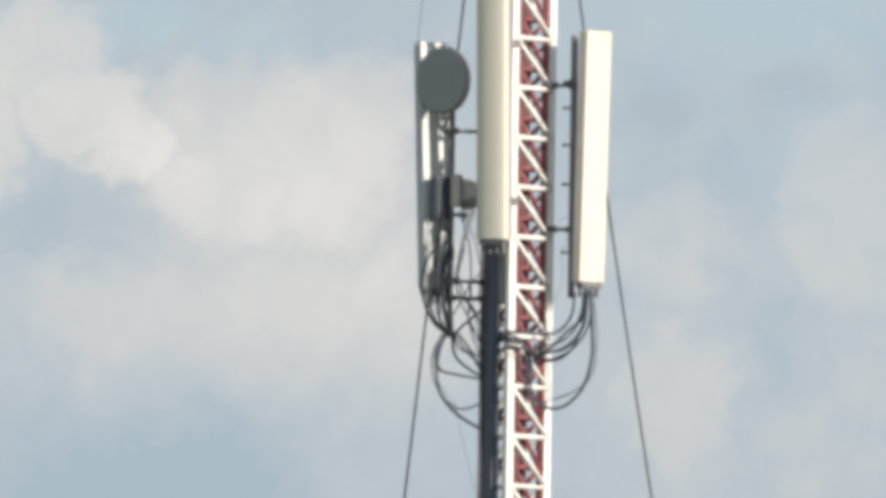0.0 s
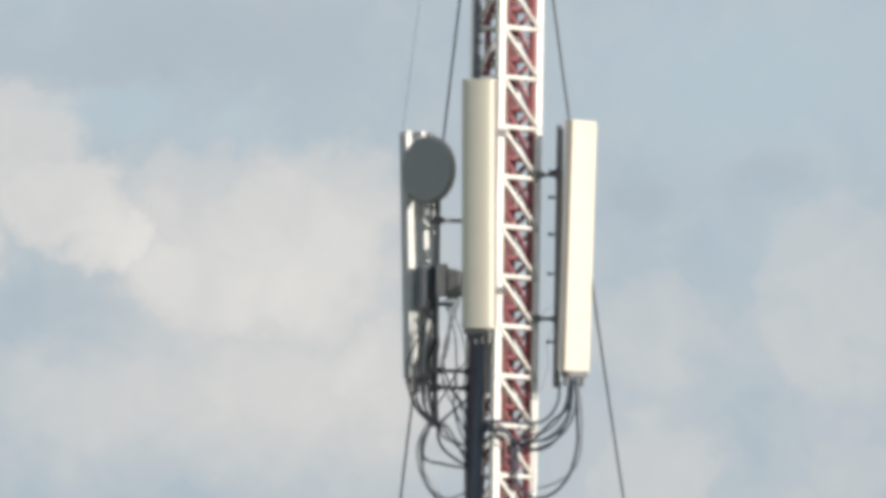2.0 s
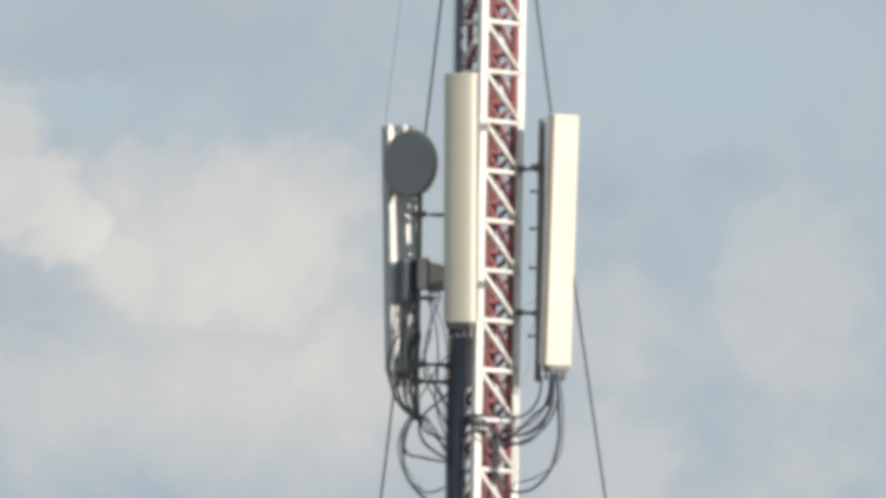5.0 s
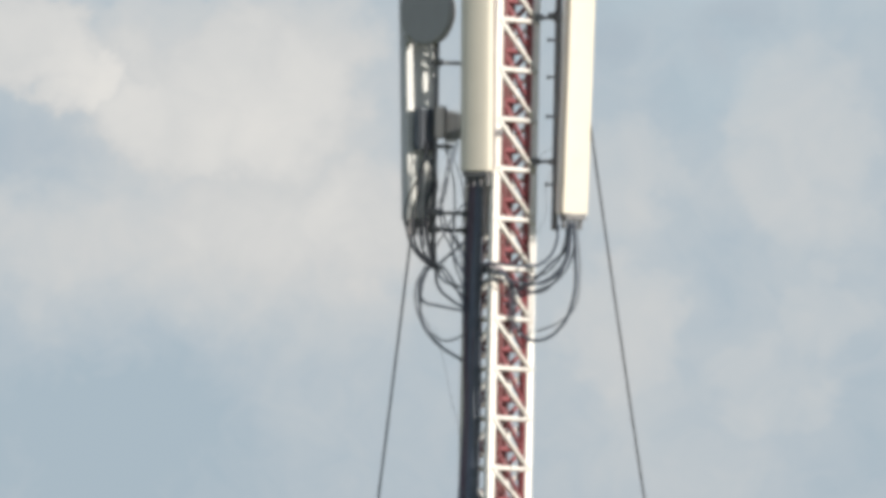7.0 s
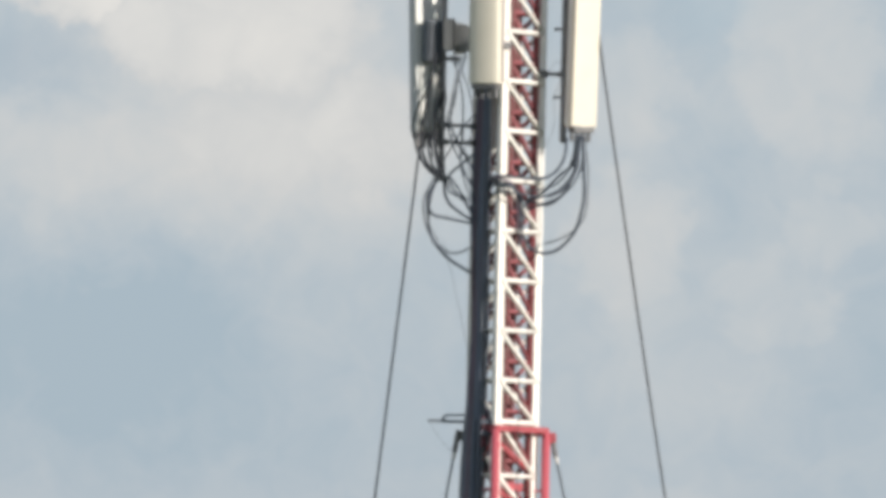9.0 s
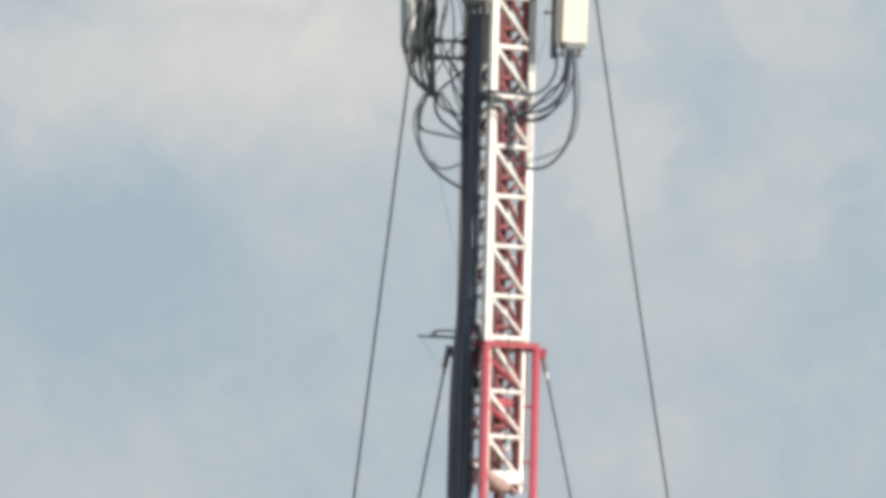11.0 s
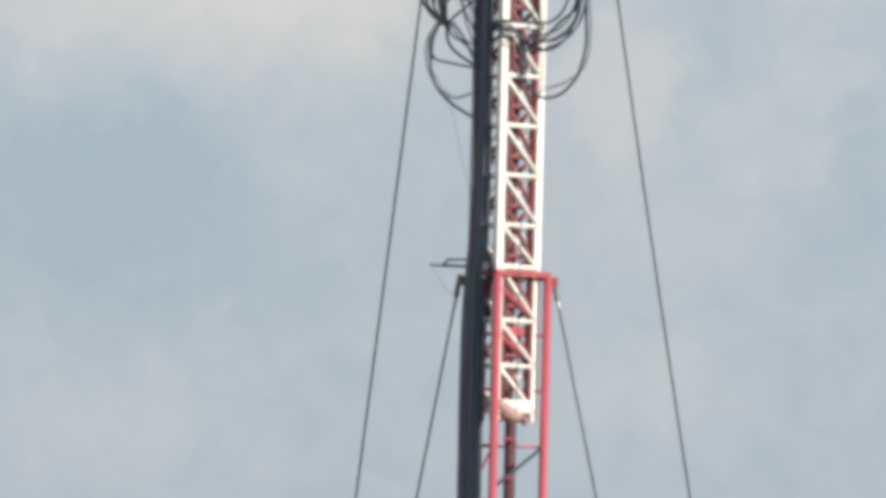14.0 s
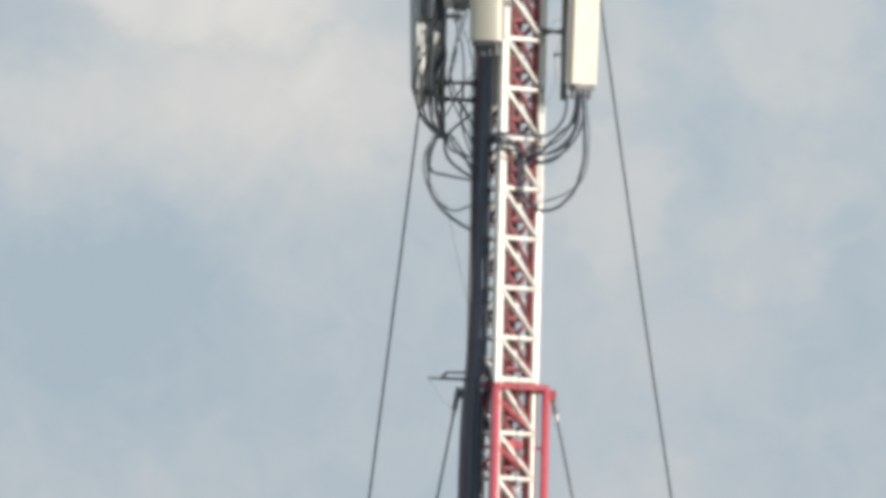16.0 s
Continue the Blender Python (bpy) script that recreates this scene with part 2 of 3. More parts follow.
def section(c, z_low, z_high, z_ref, pitch, leg_r, brace_r, mat, tint, ties=(1, 1, 1), diag=(1, 1, 1), flip=(0, 0, 0), braced=None, legs=True, near_leg=None):
    """One lattice section: three legs, ties at every pitch and a diagonal in each bay."""
    for k, p in enumerate(c if legs else ()):
        b = rod(bmesh.new(), p + Vector((0, 0, z_low)), p + Vector((0, 0, z_high)), leg_r, 14)
        smooth_sides(part("leg", b, near_leg if near_leg and k == 0 else mat, mast, tint + " tubular leg"))
    b_low, b_high = braced or (z_low, z_high)
    k0 = math.ceil((b_low - z_ref) / pitch)
    k1 = math.floor((b_high - z_ref) / pitch)
    for f in range(3):
        a, b = c[f], c[(f + 1) % 3]
        if flip[f]:
            a, b = b, a
        if ties[f]:
            tie = smooth_sides(part("tie", rod(bmesh.new(), a, b, brace_r), mat, mast, tint + " tie", (0, 0, z_ref + k0 * pitch)))
            for k in range(k0 + 1, k1 + 1):
                share(tie, (0, 0, z_ref + k * pitch))
        if diag[f]:
            d = smooth_sides(part("diagonal", rod(bmesh.new(), a + Vector((0, 0, pitch)), b, brace_r), mat, mast, tint + " diagonal", (0, 0, z_ref + k0 * pitch)))
            for k in range(k0 + 1, k1):
                share(d, (0, 0, z_ref + k * pitch))


def smooth_sides(ob):
    for p in ob.data.polygons:
        p.use_smooth = len(p.vertices) == 4
    return ob


def angle_leg(p, along, other, back, long_side, short_side, z_low, z_high, mat, label):
    """An angle-steel leg with a sharp corner; one side lies in the face that runs along, the other turns away from it."""
    d1, d2 = along.normalized(), other.normalized()
    inner = (d1 + d2).normalized() * 0.022
    c0 = p - d1 * back
    n1 = (inner - d1 * inner.dot(d1)).normalized() * 0.011
    n2 = (inner - d2 * inner.dot(d2)).normalized() * 0.011
    plan = [c0, c0 + d1 * long_side, c0 + d1 * long_side + n1, c0 + inner, c0 + d2 * short_side + n2, c0 + d2 * short_side]
    bm = bmesh.new()
    lo = [bm.verts.new((q.x, q.y, z_low)) for q in plan]
    hi = [bm.verts.new((q.x, q.y, z_high)) for q in plan]
    for k in range(6):
        bm.faces.new((lo[k], lo[(k + 1) % 6], hi[(k + 1) % 6], hi[k]))
    bm.faces.new(lo), bm.faces.new(hi)
    return part("leg", bm, mat, mast, label)


PITCH = 88.4 * U
Z_TIE = Z0 + 608 * U
CAP_Z = Z0 - 541 * U
OUTER = corners(138 * U, 50.0, 5 * U)
# Inner reds carry the shade inside the mast, darkest on the near leg.
section(corners(80 * U, TH, 6 * U, 7 * U), Z0 - 800 * U, Z0 + 1560 * U, Z_TIE + 0.17, PITCH, 0.030, 0.021, SHADED_RED, "shade-dulled red inner", ties=(1, 1, 0), diag=(1, 1, 0), near_leg=MAROON)
Z_STOP = Z0 - 527 * U
wc = corners(116 * U)
angle_leg(wc[0], wc[1] - wc[0], wc[2] - wc[0], 0.050, 0.106, 0.090, Z0 - 800 * U, Z0 + 960 * U, WHITE, "white angle-steel leg")
angle_leg(wc[1], wc[0] - wc[1], wc[2] - wc[1], 0.052, 0.096, 0.080, Z0 - 800 * U, Z0 + 960 * U, WHITE, "white angle-steel leg")
smooth_sides(part("leg", rod(bmesh.new(), wc[2] + Vector((0, 0, Z0 - 800 * U)), wc[2] + Vector((0, 0, Z0 + 960 * U)), 0.039, 14), WHITE, mast, "white tubular leg"))
section(wc, Z0 - 800 * U, Z0 + 960 * U, Z_TIE, PITCH, 0.039, 0.022, WHITE, "white", legs=False, flip=(0, 0, 1), braced=(Z0 - 460 * U, Z0 + 960 * U))
section(corners(116 * U), Z0 - 800 * U, Z_STOP, Z0 - 622 * U, 80 * U, 0.039, 0.022, WHITE, "white", legs=False, braced=(Z0 - 800 * U, Z0 - 620 * U))
for f in range(3):
    a, b = wc[f] + Vector((0, 0, Z0 - 453 * U)), wc[(f + 1) % 3] + Vector((0, 0, Z_STOP))
    smooth_sides(part("diagonal", rod(bmesh.new(), a, b, 0.022), WHITE, mast, "white diagonal"))
    a, b = wc[f] + Vector((0, 0, Z_STOP)), wc[(f + 1) % 3] + Vector((0, 0, Z0 - 622 * U))
    smooth_sides(part("diagonal", rod(bmesh.new(), a, b, 0.022), WHITE, mast, "white diagonal"))
    a, b = wc[f] + Vector((0, 0, Z_STOP)), wc[(f + 1) % 3] + Vector((0, 0, Z_STOP))
    smooth_sides(part("tie", rod(bmesh.new(), a, b, 0.026), WHITE, mast, "white tie"))
section(OUTER, 0.05, CAP_Z, CAP_Z - 0.03, 99 * U, 0.039, 0.012, RED, "red outer", ties=(0, 1, 1), diag=(0, 0, 1), flip=(0, 0, 1))
steep = smooth_sides(part("brace", rod(bmesh.new(), OUTER[1] + Vector((0, 0, 78 * U)), OUTER[0], 0.016), CABLE, mast, "dark brace", (0, 0, Z0 - 921 * U)))
for k in range(1, 26):
    share(steep, (0, 0, Z0 - (921 + 99 * k) * U))

# collar on top of the outer red section
c = OUTER
for f in range(3):
    a, b = c[f], c[(f + 1) % 3]
    d = (b - a).normalized()
    bm = bmesh.new()
    mid = (a + b) / 2
    block(bm, (mid.x, mid.y, CAP_Z + 0.01), ((b - a).length + 0.04, 0.05, 0.055), math.degrees(math.atan2(d.y, d.x)), 0.006)
    part("collar_beam", bm, COLLAR, mast, "red collar beam")
# foot of the white section inside the red one
for f in range(3):
    a, b = wc[f], wc[(f + 1) % 3]
    mid, d = (a + b) / 2, (b - a).normalized()
    bm = bmesh.new()
    block(bm, (mid.x, mid.y, Z0 - 771 * U), ((b - a).length, 0.04, 0.085), math.degrees(math.atan2(d.y, d.x)), 0.006)
    part("foot_plate", bm, WHITE, mast, "white foot plate")
near, far = 0.86 * wc[0], 0.86 * wc[1]
for v0, v1 in ((566, 612), (650, 690)):
    part("stiffener", rod(bmesh.new(), near + Vector((0, 0, Z0 - v0 * U)), far + Vector((0, 0, Z0 - v1 * U)), 0.030, 10), COLLAR, mast, "faded red stiffener")
mid, d = near.lerp(far, 0.45), (far - near).normalized()
bm = bmesh.new()
block(bm, (mid.x, mid.y, Z0 - 641 * U), ((far - near).length * 0.62, 0.03, 0.075), math.degrees(math.atan2(d.y, d.x)), 0.006)
part("stop_plate", bm, COLLAR, mast, "faded red stop plate")
post = Vector((19.5 * U, 5 * U, 0))
part("hoist_post", rod(bmesh.new(), post + Vector((0, 0, 0.1)), post + Vector((0, 0, Z0 - 800 * U)), 0.046, 12), POST, mast, "dark maroon hoist post")
for k in range(30):
    a, b = post + Vector((-0.055, -0.045, Z0 - 830 * U - 0.34 * k)), post + Vector((0.04, -0.055, Z0 - 835 * U - 0.34 * k))
    part("post_tie", rod(bmesh.new(), a, b, 0.016, 8), RED, mast, "red post tie")
bm = rod(bmesh.new(), Vector((-0.02, -0.33, Z0 - 766 * U)), Vector((0.09, -0.25, Z0 - 788 * U)), 0.035, 16, 0.07)
rod(bm, Vector((0.09, -0.25, Z0 - 788 * U)), Vector((0.24, -0.17, Z0 - 799 * U)), 0.07, 16, 0.025)
pulley = part("pulley_block", bm, PULLEY, mast, "pinkish brown pulley block")
part("shackle", rod(bmesh.new(), Vector((0.19, -0.23, Z0 - 793 * U)), Vector((0.23, -0.22, Z0 - 806 * U)), 0.020, 10), POST, pulley, "dark shackle")
part("hoist_rope", rod(bmesh.new(), post + Vector((0.052, -0.30, 0.1)), post + Vector((0.052, -0.30, Z0 - 440 * U)), 0.0045, 8), WIRE, mast, "steel hoist rope")
for leg, way in ((OUTER[1], 1), (OUTER[2], -1)):
    bm = bmesh.new()
    block(bm, (leg.x + way * 0.062, leg.y, CAP_Z - 0.05), (0.06, 0.03, 0.09), 0, 0.008)
    part("lug", bm, COLLAR if way > 0 else GALV, mast, "guy wire lug")
bm = bmesh.new()
block(bm, (0, 0, 0.03), (1.3, 1.3, 0.1), 0, 0.01)
part("base_plate", bm, CONCRETE, mast)

# ---- panel antennas ----


def panel_antenna(label, w, d, h, at, facing, tilt, front=24, back_plate=False, bow=0.24, tray=None):
    """Radome with a bowed front, flat sides, end caps and connectors; stands on its lower edge, tilted outwards at the top."""
    e = empty("panel_antenna", at, label, "antenna", "sector antennas")
    e.matrix_world = pose(*at, 0, 0, facing + 90) @ pose(0, 0, 0, tilt, 0, 0)
    prof = [(w / 2, d * 0.5), (w / 2, -d * 0.22)]
    for i in range(front + 1):
        t = math.pi * i / front
        prof.append((w / 2 * 0.96 * math.cos(t), -d * 0.26 - d * bow * math.sin(t)))
    prof += [(-w / 2, -d * 0.22), (-w / 2, d * 0.5)]
    bm = bmesh.new()
    lo = [bm.verts.new((x, y, 0)) for x, y in prof]
    hi = [bm.verts.new((x, y, h)) for x, y in prof]
    for i in range(len(prof)):
        j = (i + 1) % len(prof)
        bm.faces.new((lo[i], lo[j], hi[j], hi[i]))
    bm.faces.new(lo), bm.faces.new(hi)
    # Added tray that greys the side lying in shade.
    if tray:
        t = bmesh.new()
        block(t, (0, d * 0.27, h * 0.5), (w + 0.004, d * 0.5, h * 0.99), 0, 0.005)
        part("tray", t, tray, e, "grey tray along the shaded side of the radome")
    body = part("radome", bm, GREY_RADOME if back_plate else RADOME, e)
    bv = body.modifiers.new("bevel", "BEVEL")
    bv.width, bv.segments, bv.angle_limit = 0.008, 2, radians(40)
    bm = bmesh.new()
    block(bm, (0, 0.0, -0.02), (w * 0.8, d * 0.75, 0.06), 0, 0.006)
    cap = part("end_cap", bm, GALV, e, "dark lower end cap")
    for k in range(4):
        b = rod(bmesh.new(), (w * (-0.33 + 0.22 * k), 0.01, -0.03), (w * (-0.33 + 0.22 * k), 0.01, -0.13), 0.020, 10)
        part("connector", b, GALV, cap, "dark cable connector")
    if back_plate:
        bm = bmesh.new()
        block(bm, (0, d * 0.5 + 0.006, h * 0.475), (w * 0.98, 0.012, h * 0.93), 0, 0.003)
        part("back_plate", bm, BACK, e, "grey metal back plate")
        # White pieces put sunlight into the colour at the top of the back.
        bm = bmesh.new()
        block(bm, (0, 0.02, h + 0.012), (w * 0.98, d * 0.9, 0.03), 0, 0.006)
        part("top_cap", bm, WHITE, e, "white top cap")
        bm = bmesh.new()
        block(bm, (0, d * 0.5 + 0.006, h * 0.972), (w * 0.98, 0.012, h * 0.05), 0, 0.003)
        part("top_plate", bm, WHITE, e, "white plate for the sunlit top of the back")
    return e


panel_antenna("sunlit cream white panel antenna on a pipe beside the mast", 0.28, 0.14, 446 * U, P(-21, -12, 0), -53, 1.6, bow=0.08, tray=BACK)
# Its darker tray puts the shade of the left side into colour.
panel_antenna("cream panel antenna with a bowed front, on the shaded mast face", 0.298, 0.135, 442 * U, P(-192.5, -95, -70), -115, 1.8, bow=0.25, tray=TAUPE)
panel_antenna("grey-backed panel antenna on the pipe beside the dark dish", 0.322, 0.12, 434 * U, P(-296, 43, 14), 128, 3.0, back_plate=True)

# ---- antenna pipes and arms ----


def mount(label, u, y, v0, v1, r, mat, arms, to_u, to_y, pegs=(), prong=False):
    e = empty("antenna_mount", P(u, y, v1), label, "mount", "antenna mounts")
    o = P(u, y, v1)
    part("pipe", rod(bmesh.new(), P(u, y, v0) - o, P(u, y, v1) - o, r, 14), mat, e)
    for v in arms:
        bm = rod(bmesh.new(), P(u, y, v) - o, P(to_u, to_y, v) - o, 0.016, 10)
        arm = part("arm", bm, GALV, e)
        bm = bmesh.new()
        block(bm, P(u, y, v) - o, (0.1, 0.1, 0.055), 20, 0.008)
        part("clamp", bm, GALV, arm)
        bm = bmesh.new()
        block(bm, P(to_u, to_y, v) - o, (0.1, 0.1, 0.06), 20, 0.008)
        part("clamp", bm, GALV, arm)
    for v in pegs:
        bm = rod(bmesh.new(), P(u + 2, y, v) - o, P(u - 17, y - 3, v) - o, 0.011, 8)
        rod(bm, P(u - 15, y - 3, v) - o, P(u - 19, y - 3, v) - o, 0.018, 8)
        part("peg", bm, GALV, e)
    if prong:
        bm = rod(bmesh.new(), P(u - 18, y - 2, arms[0] + 1) - o, P(u - 3, y - 4, arms[0] - 12) - o, 0.013, 8)
        part("prong", bm, GALV, e, "short dark prong above the upper arm")
    return e


mount("dark galvanised pipe with short pegs carrying a panel antenna", -53, 25, -440, 27, 0.031, GALV, (-351, -95), -93, 29, (-357, -311, -245, -175, -54), prong=True)
mount("dark pipe carrying the dish and the shaded antenna", -268, 20, -400, 100, 0.024, GALV, (-267, 0, 30), -207, 38)
mount("taupe grey pipe behind the bowed antenna", -175, -48, -500, 42, 0.030, TAUPE, (-420, -140), -160, -66)

spacer = empty("spacer_bar", P(-232, 32, 30), "short dark upright between the two lower arms", "bar")
part("bar", rod(bmesh.new(), (0, 0, -0.02), (0, 0, 32 * U), 0.013, 8), GALV, spacer)

# ---- dish ----
dish = empty("microwave_dish", P(-281, -8, -355), "dark grey round microwave dish with a flat cover", "dish")
dish.matrix_world = pose(*P(-281, -8, -355), 90, 0, -40)
drum = smooth_sides(part("drum", rod(bmesh.new(), (0, 0, 0.0), (0, 0, 0.06), 0.297, 64), DISH, dish))
part("cover", rod(bmesh.new(), (0, 0, 0.06), (0, 0, 0.072), 0.297, 64, 0.276), DISH, drum, "flat grey dish cover")
part("rim_band", rod(bmesh.new(), (0, 0, 0.012), (0, 0, 0.03), 0.301, 64), GALV, drum, "dark rim band")
part("reflector", rod(bmesh.new(), (0, 0, 0.0), (0, 0, -0.11), 0.29, 48, 0.13), GALV, dish, "dark reflector back")
hub = part("hub", rod(bmesh.new(), (0, 0, -0.11), (0, 0, -0.19), 0.12, 24, 0.07), GALV, dish)
bm = bmesh.new()
block(bm, (0.02, -0.13, -0.13), (0.09, 0.20, 0.07), 0, 0.01)
part("mount_bracket", bm, GALV, hub, "dark pipe bracket below the hub")

# ---- radio units on the dish pipe ----


def radio_unit(label, centre, size, turn, mat):
    e = empty("radio_unit", centre, label, "radio unit", "radio units")
    bm = bmesh.new()
    block(bm, (0, 0, 0), size, turn, 0.012)
    housing = part("housing", bm, mat, e)
    for k in range(5):
        bm = bmesh.new()
        off = Matrix.Rotation(radians(turn), 3, "Z") @ Vector((size[0] * (-0.4 + 0.2 * k), -size[1] * 0.5 - 0.008, 0))
        block(bm, off, (0.006, 0.012, size[2] * 0.9), turn)
        part("fin", bm, mat, housing)
    return e


radio_unit("dark blue-grey radio unit clamped to the dish pipe", P(-288, 18, -148), (0.175, 0.10, 0.37), 38, RADIO)
radio_unit("slim blue-grey radio unit beside the dish pipe", P(-258, 4, -160), (0.085, 0.09, 0.29), -15, DISH)
hooded = radio_unit("grey radio unit with a sloping top beside the bowed antenna", P(-236, 24, -158), (0.15, 0.10, 0.27), -20, DISH)
for v in hooded.children[0].data.vertices:
    if v.co.z > 0:
        v.co.z -= 0.30 * (v.co.x + 0.09)
bracket = empty("cable_bracket", P(-240, 20, -128), "pale steel bracket below the grey radio unit", "bracket")
bm = bmesh.new()
block(bm, (0, 0, 0), (0.11, 0.04, 0.03), 0, 0.004)
part("bar", bm, STEEL, bracket)
bm = bmesh.new()
block(bm, (-0.06, 0.0, -0.05), (0.16, 0.05, 0.035), 0, 0.004)
part("crossbar", bm, GALV, bracket, "dark crossbar")

# small arm beside the red collar
side = empty("side_arm", P(-224, 0, 528), "thin grey steel arm with a loop beside the collar", "bracket")
o = P(-224, 0, 528)
part("rod", rod(bmesh.new(), P(-282, -4, 526) - o, P(-215, 4, 527) - o, 0.013, 8), CABLE_GREY, side)
part("plate", rod(bmesh.new(), P(-258, -4, 523) - o, P(-250, -4, 519) - o, 0.013, 8), CABLE_GREY, side)
part("upper_rod", rod(bmesh.new(), P(-252, -4, 516) - o, P(-215, 4, 515) - o, 0.010, 8), CABLE_GREY, side)
tagged(tube("loose_wire", [P(-280, -4, 527), P(-268, -4, 545), P(-250, -4, 570), P(-236, 0, 580)], 0.0016, CABLE_GREY), "loose thin wire hanging from the side arm", "wire")

# dark bars added to fill the gap between feeder cables and collar
clamp = empty("cable_clamp", P(-180, -62, 560), "dark bars added to fill the gap between feeder cables and collar", "clamp")
o = P(-180, -62, 560)
for v, deep in ((528, 0.05), (548, 0.06)):
    bm = bmesh.new()
    block(bm, P(-180, -62, v) - o, (0.12, deep, 0.045), 24, 0.006)
    part("strap", bm, CABLE, clamp)
bm = bmesh.new()
block(bm, P(-183, -58, 545) - o, (0.04, 0.04, 0.27), 24, 0.006)
part("backing_bar", bm, POST, clamp, "dark maroon backing bar")

# ---- feeder cables down the mast ----

def beside(u, out):
    """Depth of a line that runs out modules in front of the shaded mast face."""
    return -75 + 2.25 * (-156 - u) - out


JACKETS = (CABLE, CABLE_BLUE, CABLE, CABLE_SHADE_PLUM, CABLE_BLUE)
for i in range(18):
    row = i % 3
    u0 = -211 + 1.5 * i + random.uniform(-1.5, 1.5)
    w0 = -221 + 2.0 * i + random.uniform(-1, 1)
    h = 7 + 5 * row + random.uniform(0, 3)
    wob = [random.uniform(-2.8, 2.8) for _ in range(8)]
    pts = [P(u0 + 6, beside(u0, h), -70 - 14 * (i % 3)), P(u0 + 2, beside(u0, h), 40), P(u0 + 1 + wob[0], beside(u0, h), 150), P(u0 + 1 + wob[1], beside(u0, h), 250),
           P(u0 + 2 + wob[2], beside(u0, h), 350), P(0.8 * u0 + 0.2 * w0 + wob[3], beside(u0, h + 4), 470), P(0.3 * u0 + 0.7 * w0 + wob[4], beside(w0, h + 12), 580)]
    pts += [P(w0 + k * 0.8, beside(w0, h + 12), v) for k, v in zip(wob[4:], (720, 900, 1600, 3595))]
    # Outermost jacket is grey: the bundle's skylit left rim put into colour.
    mat = CABLE_GREY if i == 0 else CABLE_BLUE if i in (1, 3) else CABLE_SHADE_PLUM if i < 6 else JACKETS[i % 5] if i != 9 else CABLE_GREY
    tagged(tube("feeder_cable", pts, random.choice((0.014, 0.017, 0.020, 0.024)), mat), "thick dark feeder cable tied along the mast leg", "cable", "feeder cables")
for u, v0 in ((-184, -60), (-190, 40)):
    pts = [P(u + random.uniform(-1, 1), beside(u, 26), v) for v in (v0, 150, 300)] + [P(u + 2 + random.uniform(-1, 1), beside(u, 34), v) for v in (480, 640, 900, 1600, 3595)]
    tagged(tube("feeder_cable", pts, 0.007, CABLE_GREY), "slim grey cable tied along the mast leg", "cable", "feeder cables")
# Cable tails added to fill the same dark gap at the collar.
for k in range(5):
    u = -187 + 3.4 * k
    pts = [P(u - 9, beside(u, 6), 470 + 8 * k), P(u - 3 + random.uniform(-2, 2), beside(u, 7), 510), P(u + random.uniform(-2, 2), beside(u, 9), 540), P(u - 1, beside(u, 6), 570), P(u + 4, beside(u, -26), 600 + 8 * k)]
    tagged(tube("slack_cable", pts, 0.013 + 0.002 * (k % 3), (CABLE_SHADE, CABLE_SHADE_PLUM, CABLE)[k % 3]), "dark cable tail added to fill the gap at the red collar", "cable", "slack cables")
for u, y, r in ((-204, 22, 0.030), (-199, 12, 0.022)):
    tagged(tube("riser_cable", [P(u, y, v) for v in (-60, -400, -900, -1540)], r, CABLE_GREY), "grey cable rising along the shaded mast leg", "cable", "riser cables")
# Tubes added to fill and darken the inside of the mast.
for u, y, r in ((-144, 2, 0.034), (-135, 12, 0.028)):
    pts = [P(u + random.uniform(-2.5, 2.5), y, v) for v in (800, 620, 440, 260, 80, -100, -280, -460, -640, -1000, -1540)]
    tagged(tube("inner_cable", pts, r, MAROON), "maroon tube filling the dark inside of the mast", "cable", "inner cables")

# ---- looping jumper cables ----


def jumper(pts, r=0.011, mat=CABLE, y0=-30, y1=10, tuck=None):
    n = len(pts) - 1
    q = [P(u, y0 + (y1 - y0) * i / n, v) for i, (u, v) in enumerate(pts)]
    if tuck is not None:
        q.append(P(*tuck))
    text = "black jumper cable hanging in a loop" if mat in (CABLE, CABLE_SHADE) else "grey jumper cable hanging in a loop"
    return tagged(tube("jumper_cable", q, r, mat), text, "cable", "jumper cables")


jumper([(-46, 20), (-52, 62), (-73, 89), (-93, 95), (-158, 93)], 0.013, CABLE, -40, -90, (-182, -32, 93))
jumper([(-28, 16), (-34, 66), (-58, 87), (-88, 118), (-112, 132), (-120, 150)], 0.011, CABLE, -40, 0)
jumper([(-25, 16), (-38, 97), (-63, 132), (-86, 140), (-108, 134), (-122, 146)], 0.011, CABLE, -40, 0)
jumper([(-20, 16), (-15, 77), (-17, 148), (-41, 203), (-81, 225), (-108, 214), (-122, 190)], 0.014, CABLE, -40, 5)
jumper([(-14, 18), (-7, 107), (-17, 168), (-46, 194), (-82, 208)], 0.008, CABLE_GREY)
jumper([(-312, 20), (-304, 60), (-273, 93), (-258, 98)], 0.014, CABLE, 40, 10)
jumper([(-294, 15), (-284, 70), (-263, 95)], 0.012, CABLE, 40, 10)
jumper([(-210, 50), (-247, 82), (-263, 97)], 0.012, CABLE_GREY, 10, 10)
jumper([(-273, 95), (-289, 127), (-284, 157), (-256, 166), (-211, 174)], 0.011, CABLE, 10, 0)
jumper([(-263, 98), (-257, 132), (-231, 157), (-208, 170)], 0.013, CABLE, 10, 0)
jumper([(-276, 97), (-287, 132), (-289, 166), (-285, 194), (-269, 220), (-248, 240), (-212, 262)], 0.013, CABLE, 10, 0)
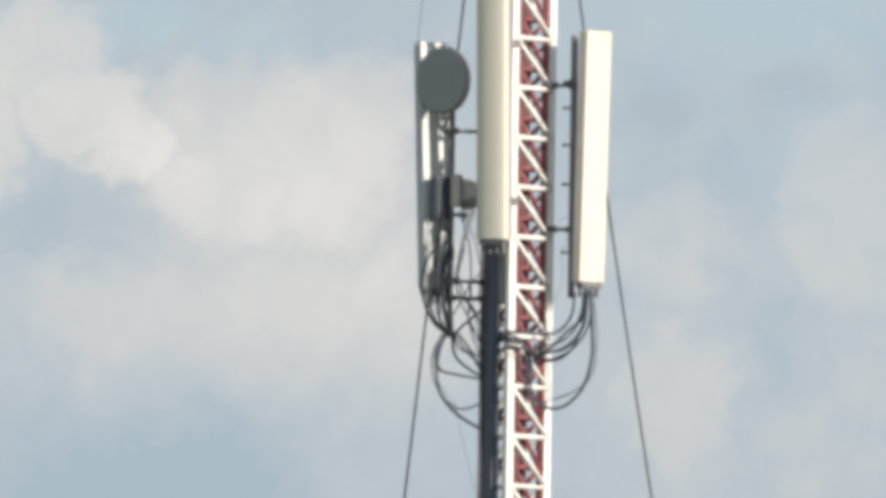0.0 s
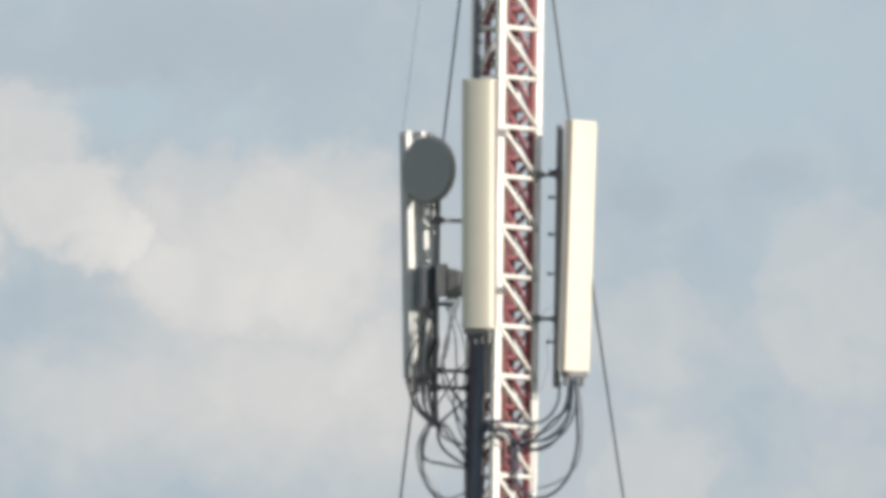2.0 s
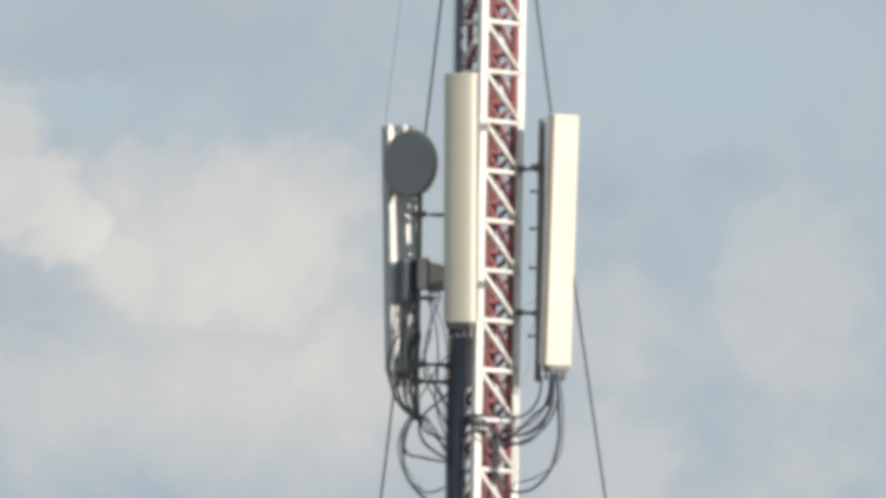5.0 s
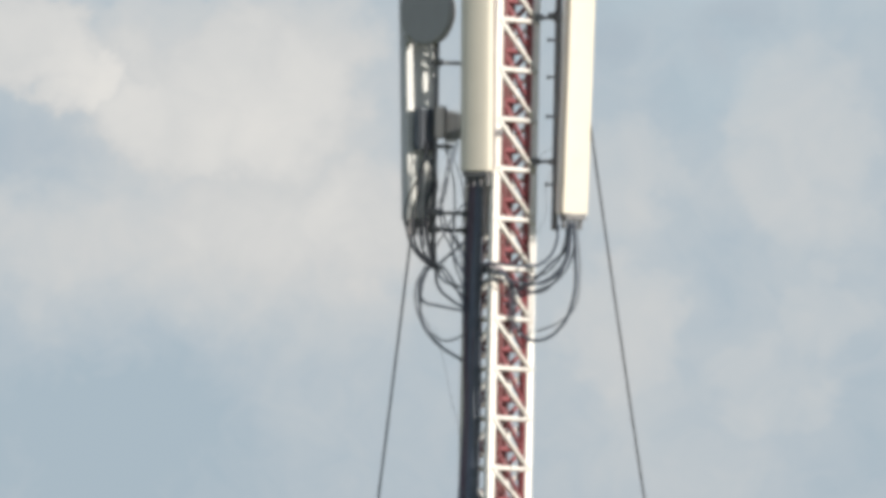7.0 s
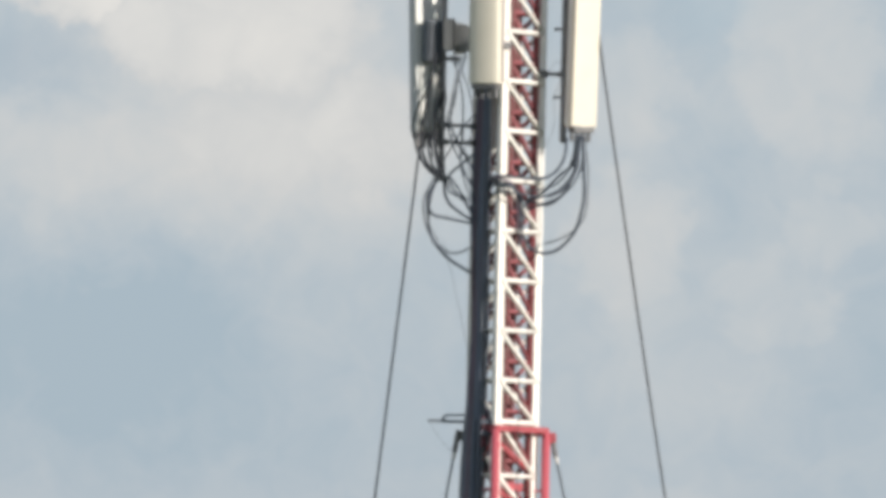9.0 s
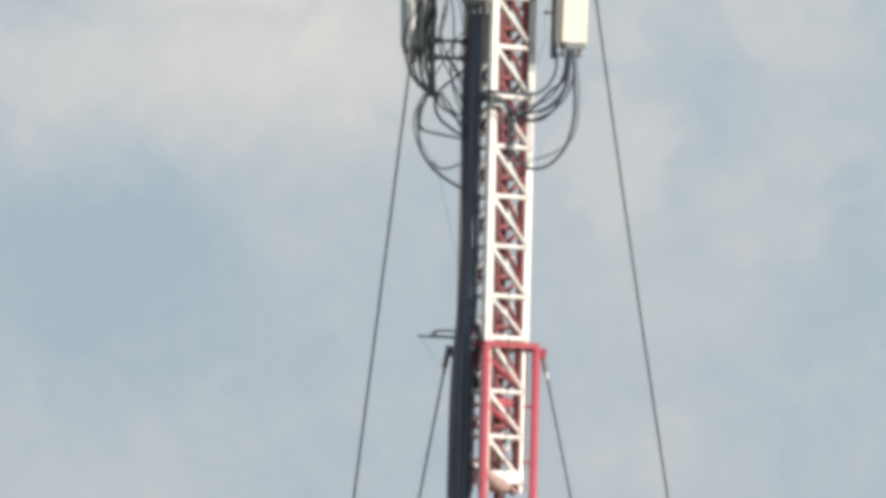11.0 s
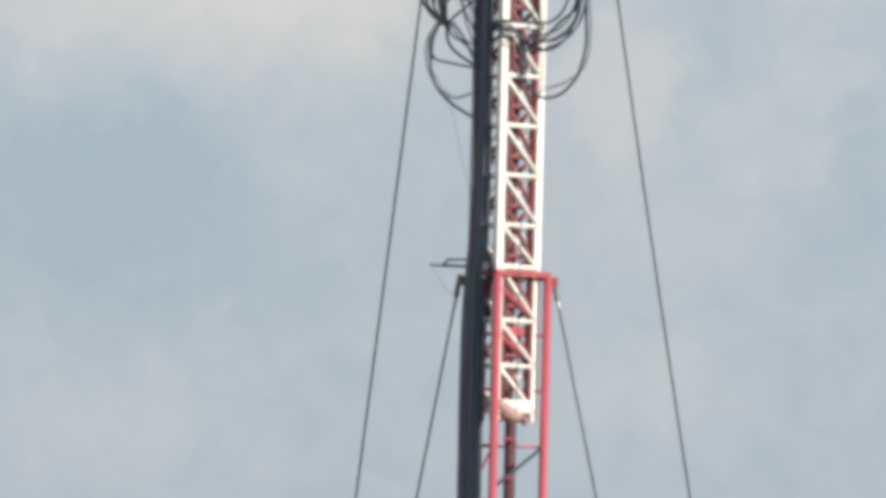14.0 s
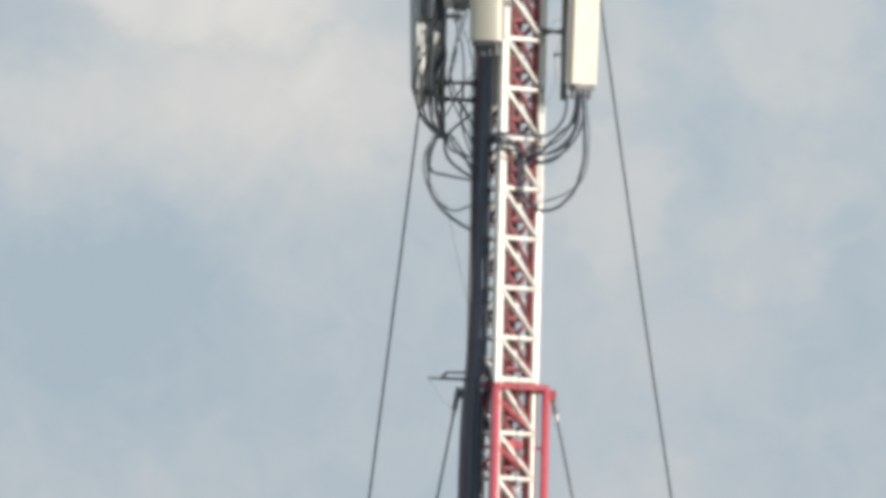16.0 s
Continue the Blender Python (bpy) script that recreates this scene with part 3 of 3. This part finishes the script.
jumper([(-280, 94), (-297, 132), (-297, 160), (-287, 192), (-266, 217), (-244, 228), (-212, 218)], 0.009, CABLE_GREY, 10, 0)
jumper([(-277, 92), (-291, 120), (-292, 150), (-287, 178), (-270, 207)], 0.006, CABLE_GREY, 8, 2)

# tangle below the dish pipe and between pipe and mast
tangle = random.Random(11)
for k in range(5):
    u = tangle.uniform(-300, -262)
    jumper([(tangle.uniform(-290, -264), -118), (tangle.uniform(-296, -262), tangle.uniform(-80, -50)), (u, tangle.uniform(-20, 10)), (u + tangle.uniform(2, 14), 60), (-268 + 3 * k, 95 + 3 * k)], tangle.uniform(0.006, 0.012), CABLE_SHADE, 24, 0)
for k in range(5):
    a, b = tangle.uniform(-256, -222), tangle.uniform(-258, -215)
    jumper([(a, -125), (0.5 * (a + b) + tangle.uniform(-12, 12), tangle.uniform(-75, -45)), (b, tangle.uniform(-10, 20)), (tangle.uniform(-242, -216), 70), (-208, 110 + 12 * k)], tangle.uniform(0.004, 0.008), CABLE_GREY if k % 2 else CABLE, 20, -10)
jumper([(-262, 60), (-245, 30), (-226, -2), (-209, -18)], 0.007, CABLE, 15, -10)
jumper([(-256, -10), (-240, 30), (-224, 52), (-208, 88)], 0.007, CABLE, 15, -10)
for k in range(3):
    jumper([(-262 + 5 * k, 92), (-250 + 9 * k, 120), (-226 + 5 * k, 128 + 12 * k), (-206, 140 + 14 * k)], 0.009, CABLE, 10, 0)
for k in range(3):
    jumper([(-30 + 6 * k, 16), (-36 + 8 * k, 60 + 6 * k), (-60 + 6 * k, 100 + 9 * k), (-92, 112 + 14 * k), (-116, 112 + 18 * k)], 0.010, CABLE if k else CABLE_GREY, -40, 0)
jumper([(-24, 18), (-31, 84), (-64, 122), (-96, 126), (-158, 121)], 0.010, CABLE, -40, -90, (-182, -32, 128))

# cables hanging over the back of the shaded antenna
for k in range(3):
    u = -318 + 13 * k + tangle.uniform(-3, 3)
    jumper([(tangle.uniform(-288, -266), -125), (0.45 * u - 0.55 * tangle.uniform(275, 290), tangle.uniform(-85, -55)), (u, tangle.uniform(-15, 15)), (u + tangle.uniform(2, 9), 48), (-296 + 6 * k, 75), (-272 + 2 * k, 96)], tangle.uniform(0.007, 0.012), CABLE_SHADE, 4, 2)
# cables that turn from the bundle into the mast
for k in range(3):
    jumper([(-133 + 4 * k, 190 + 12 * k), (-131 + 5 * k, 150), (-139 + 4 * k, 110 + 5 * k), (-158, 98 + 6 * k)], 0.011, CABLE if k else CABLE_SHADE_PLUM, -40, -92, (-182, -32, 100 + 6 * k))
# slim wires by the antenna pipe
jumper([(-60, -84), (-70, -50), (-68, -10), (-82, 34)], 0.002, CABLE_GREY, 20, 25)
jumper([(-58, -120), (-76, -108), (-80, -96)], 0.002, CABLE_GREY, 20, 27)

# ---- guy wires ----


def guy(label, a, slope_u, slope_y, r=0.0098, sag=0.0, shackle=0.2):
    """A rope from a (in metres) to a concrete anchor on the ground, hanging through a little; slopes are metres out per metre down."""
    e = empty("guy_wire", a, label, "guy wire", "guy wires")
    pts = []
    for i in range(9):
        d = (a.z - 0.25) * i / 8
        pts.append(Vector((slope_u * d + math.copysign(sag * d * d, slope_u), slope_y * d, -d)))
    tube("rope", pts, r, WIRE, e)
    part("shackle", rod(bmesh.new(), pts[0], pts[1].normalized() * shackle, 0.024, 10), GALV, e, "dark shackle")
    part("thimble", rod(bmesh.new(), pts[1].normalized() * shackle, pts[1].normalized() * (shackle + 0.06), 0.018, 10), STEEL, e, "bright thimble")
    bm = bmesh.new()
    block(bm, pts[-1] - Vector((0, 0, 0.1)), (0.35, 0.35, 0.3), 0, 0.02)
    part("anchor", bm, CONCRETE, e, "concrete anchor block")
    return e


HIGH = "thin steel guy wire from the white section down to the ground"
LOW = "thin steel guy wire from the red collar down to the ground"
guy(HIGH, P(-110.5, 25, -950), 0.142, 0.06, r=0.0105, sag=0.0020)
guy(HIGH, P(-205.3, 38, -950), -0.1025, 0.075, r=0.0098, sag=0.0003)
guy(LOW, P(-62, 45, 545), 0.222, 0.10)
guy(LOW, P(-227, 60, 540), -0.172, 0.12)
tagged(tube("stay_wire", [P(-207, 38, -1545), P(-272, 0, -960), P(-333, 38, -424)], 0.0024, WIRE), "very thin stay wire from the mast head to the antenna top", "wire")
tagged(tube("earth_wire", [P(-262, 12, 205), P(-248, 10, 255), P(-230, 5, 330), P(-210, 0, 410)], 0.0018, CABLE_GREY), "thin grey wire slanting down to the mast", "wire")
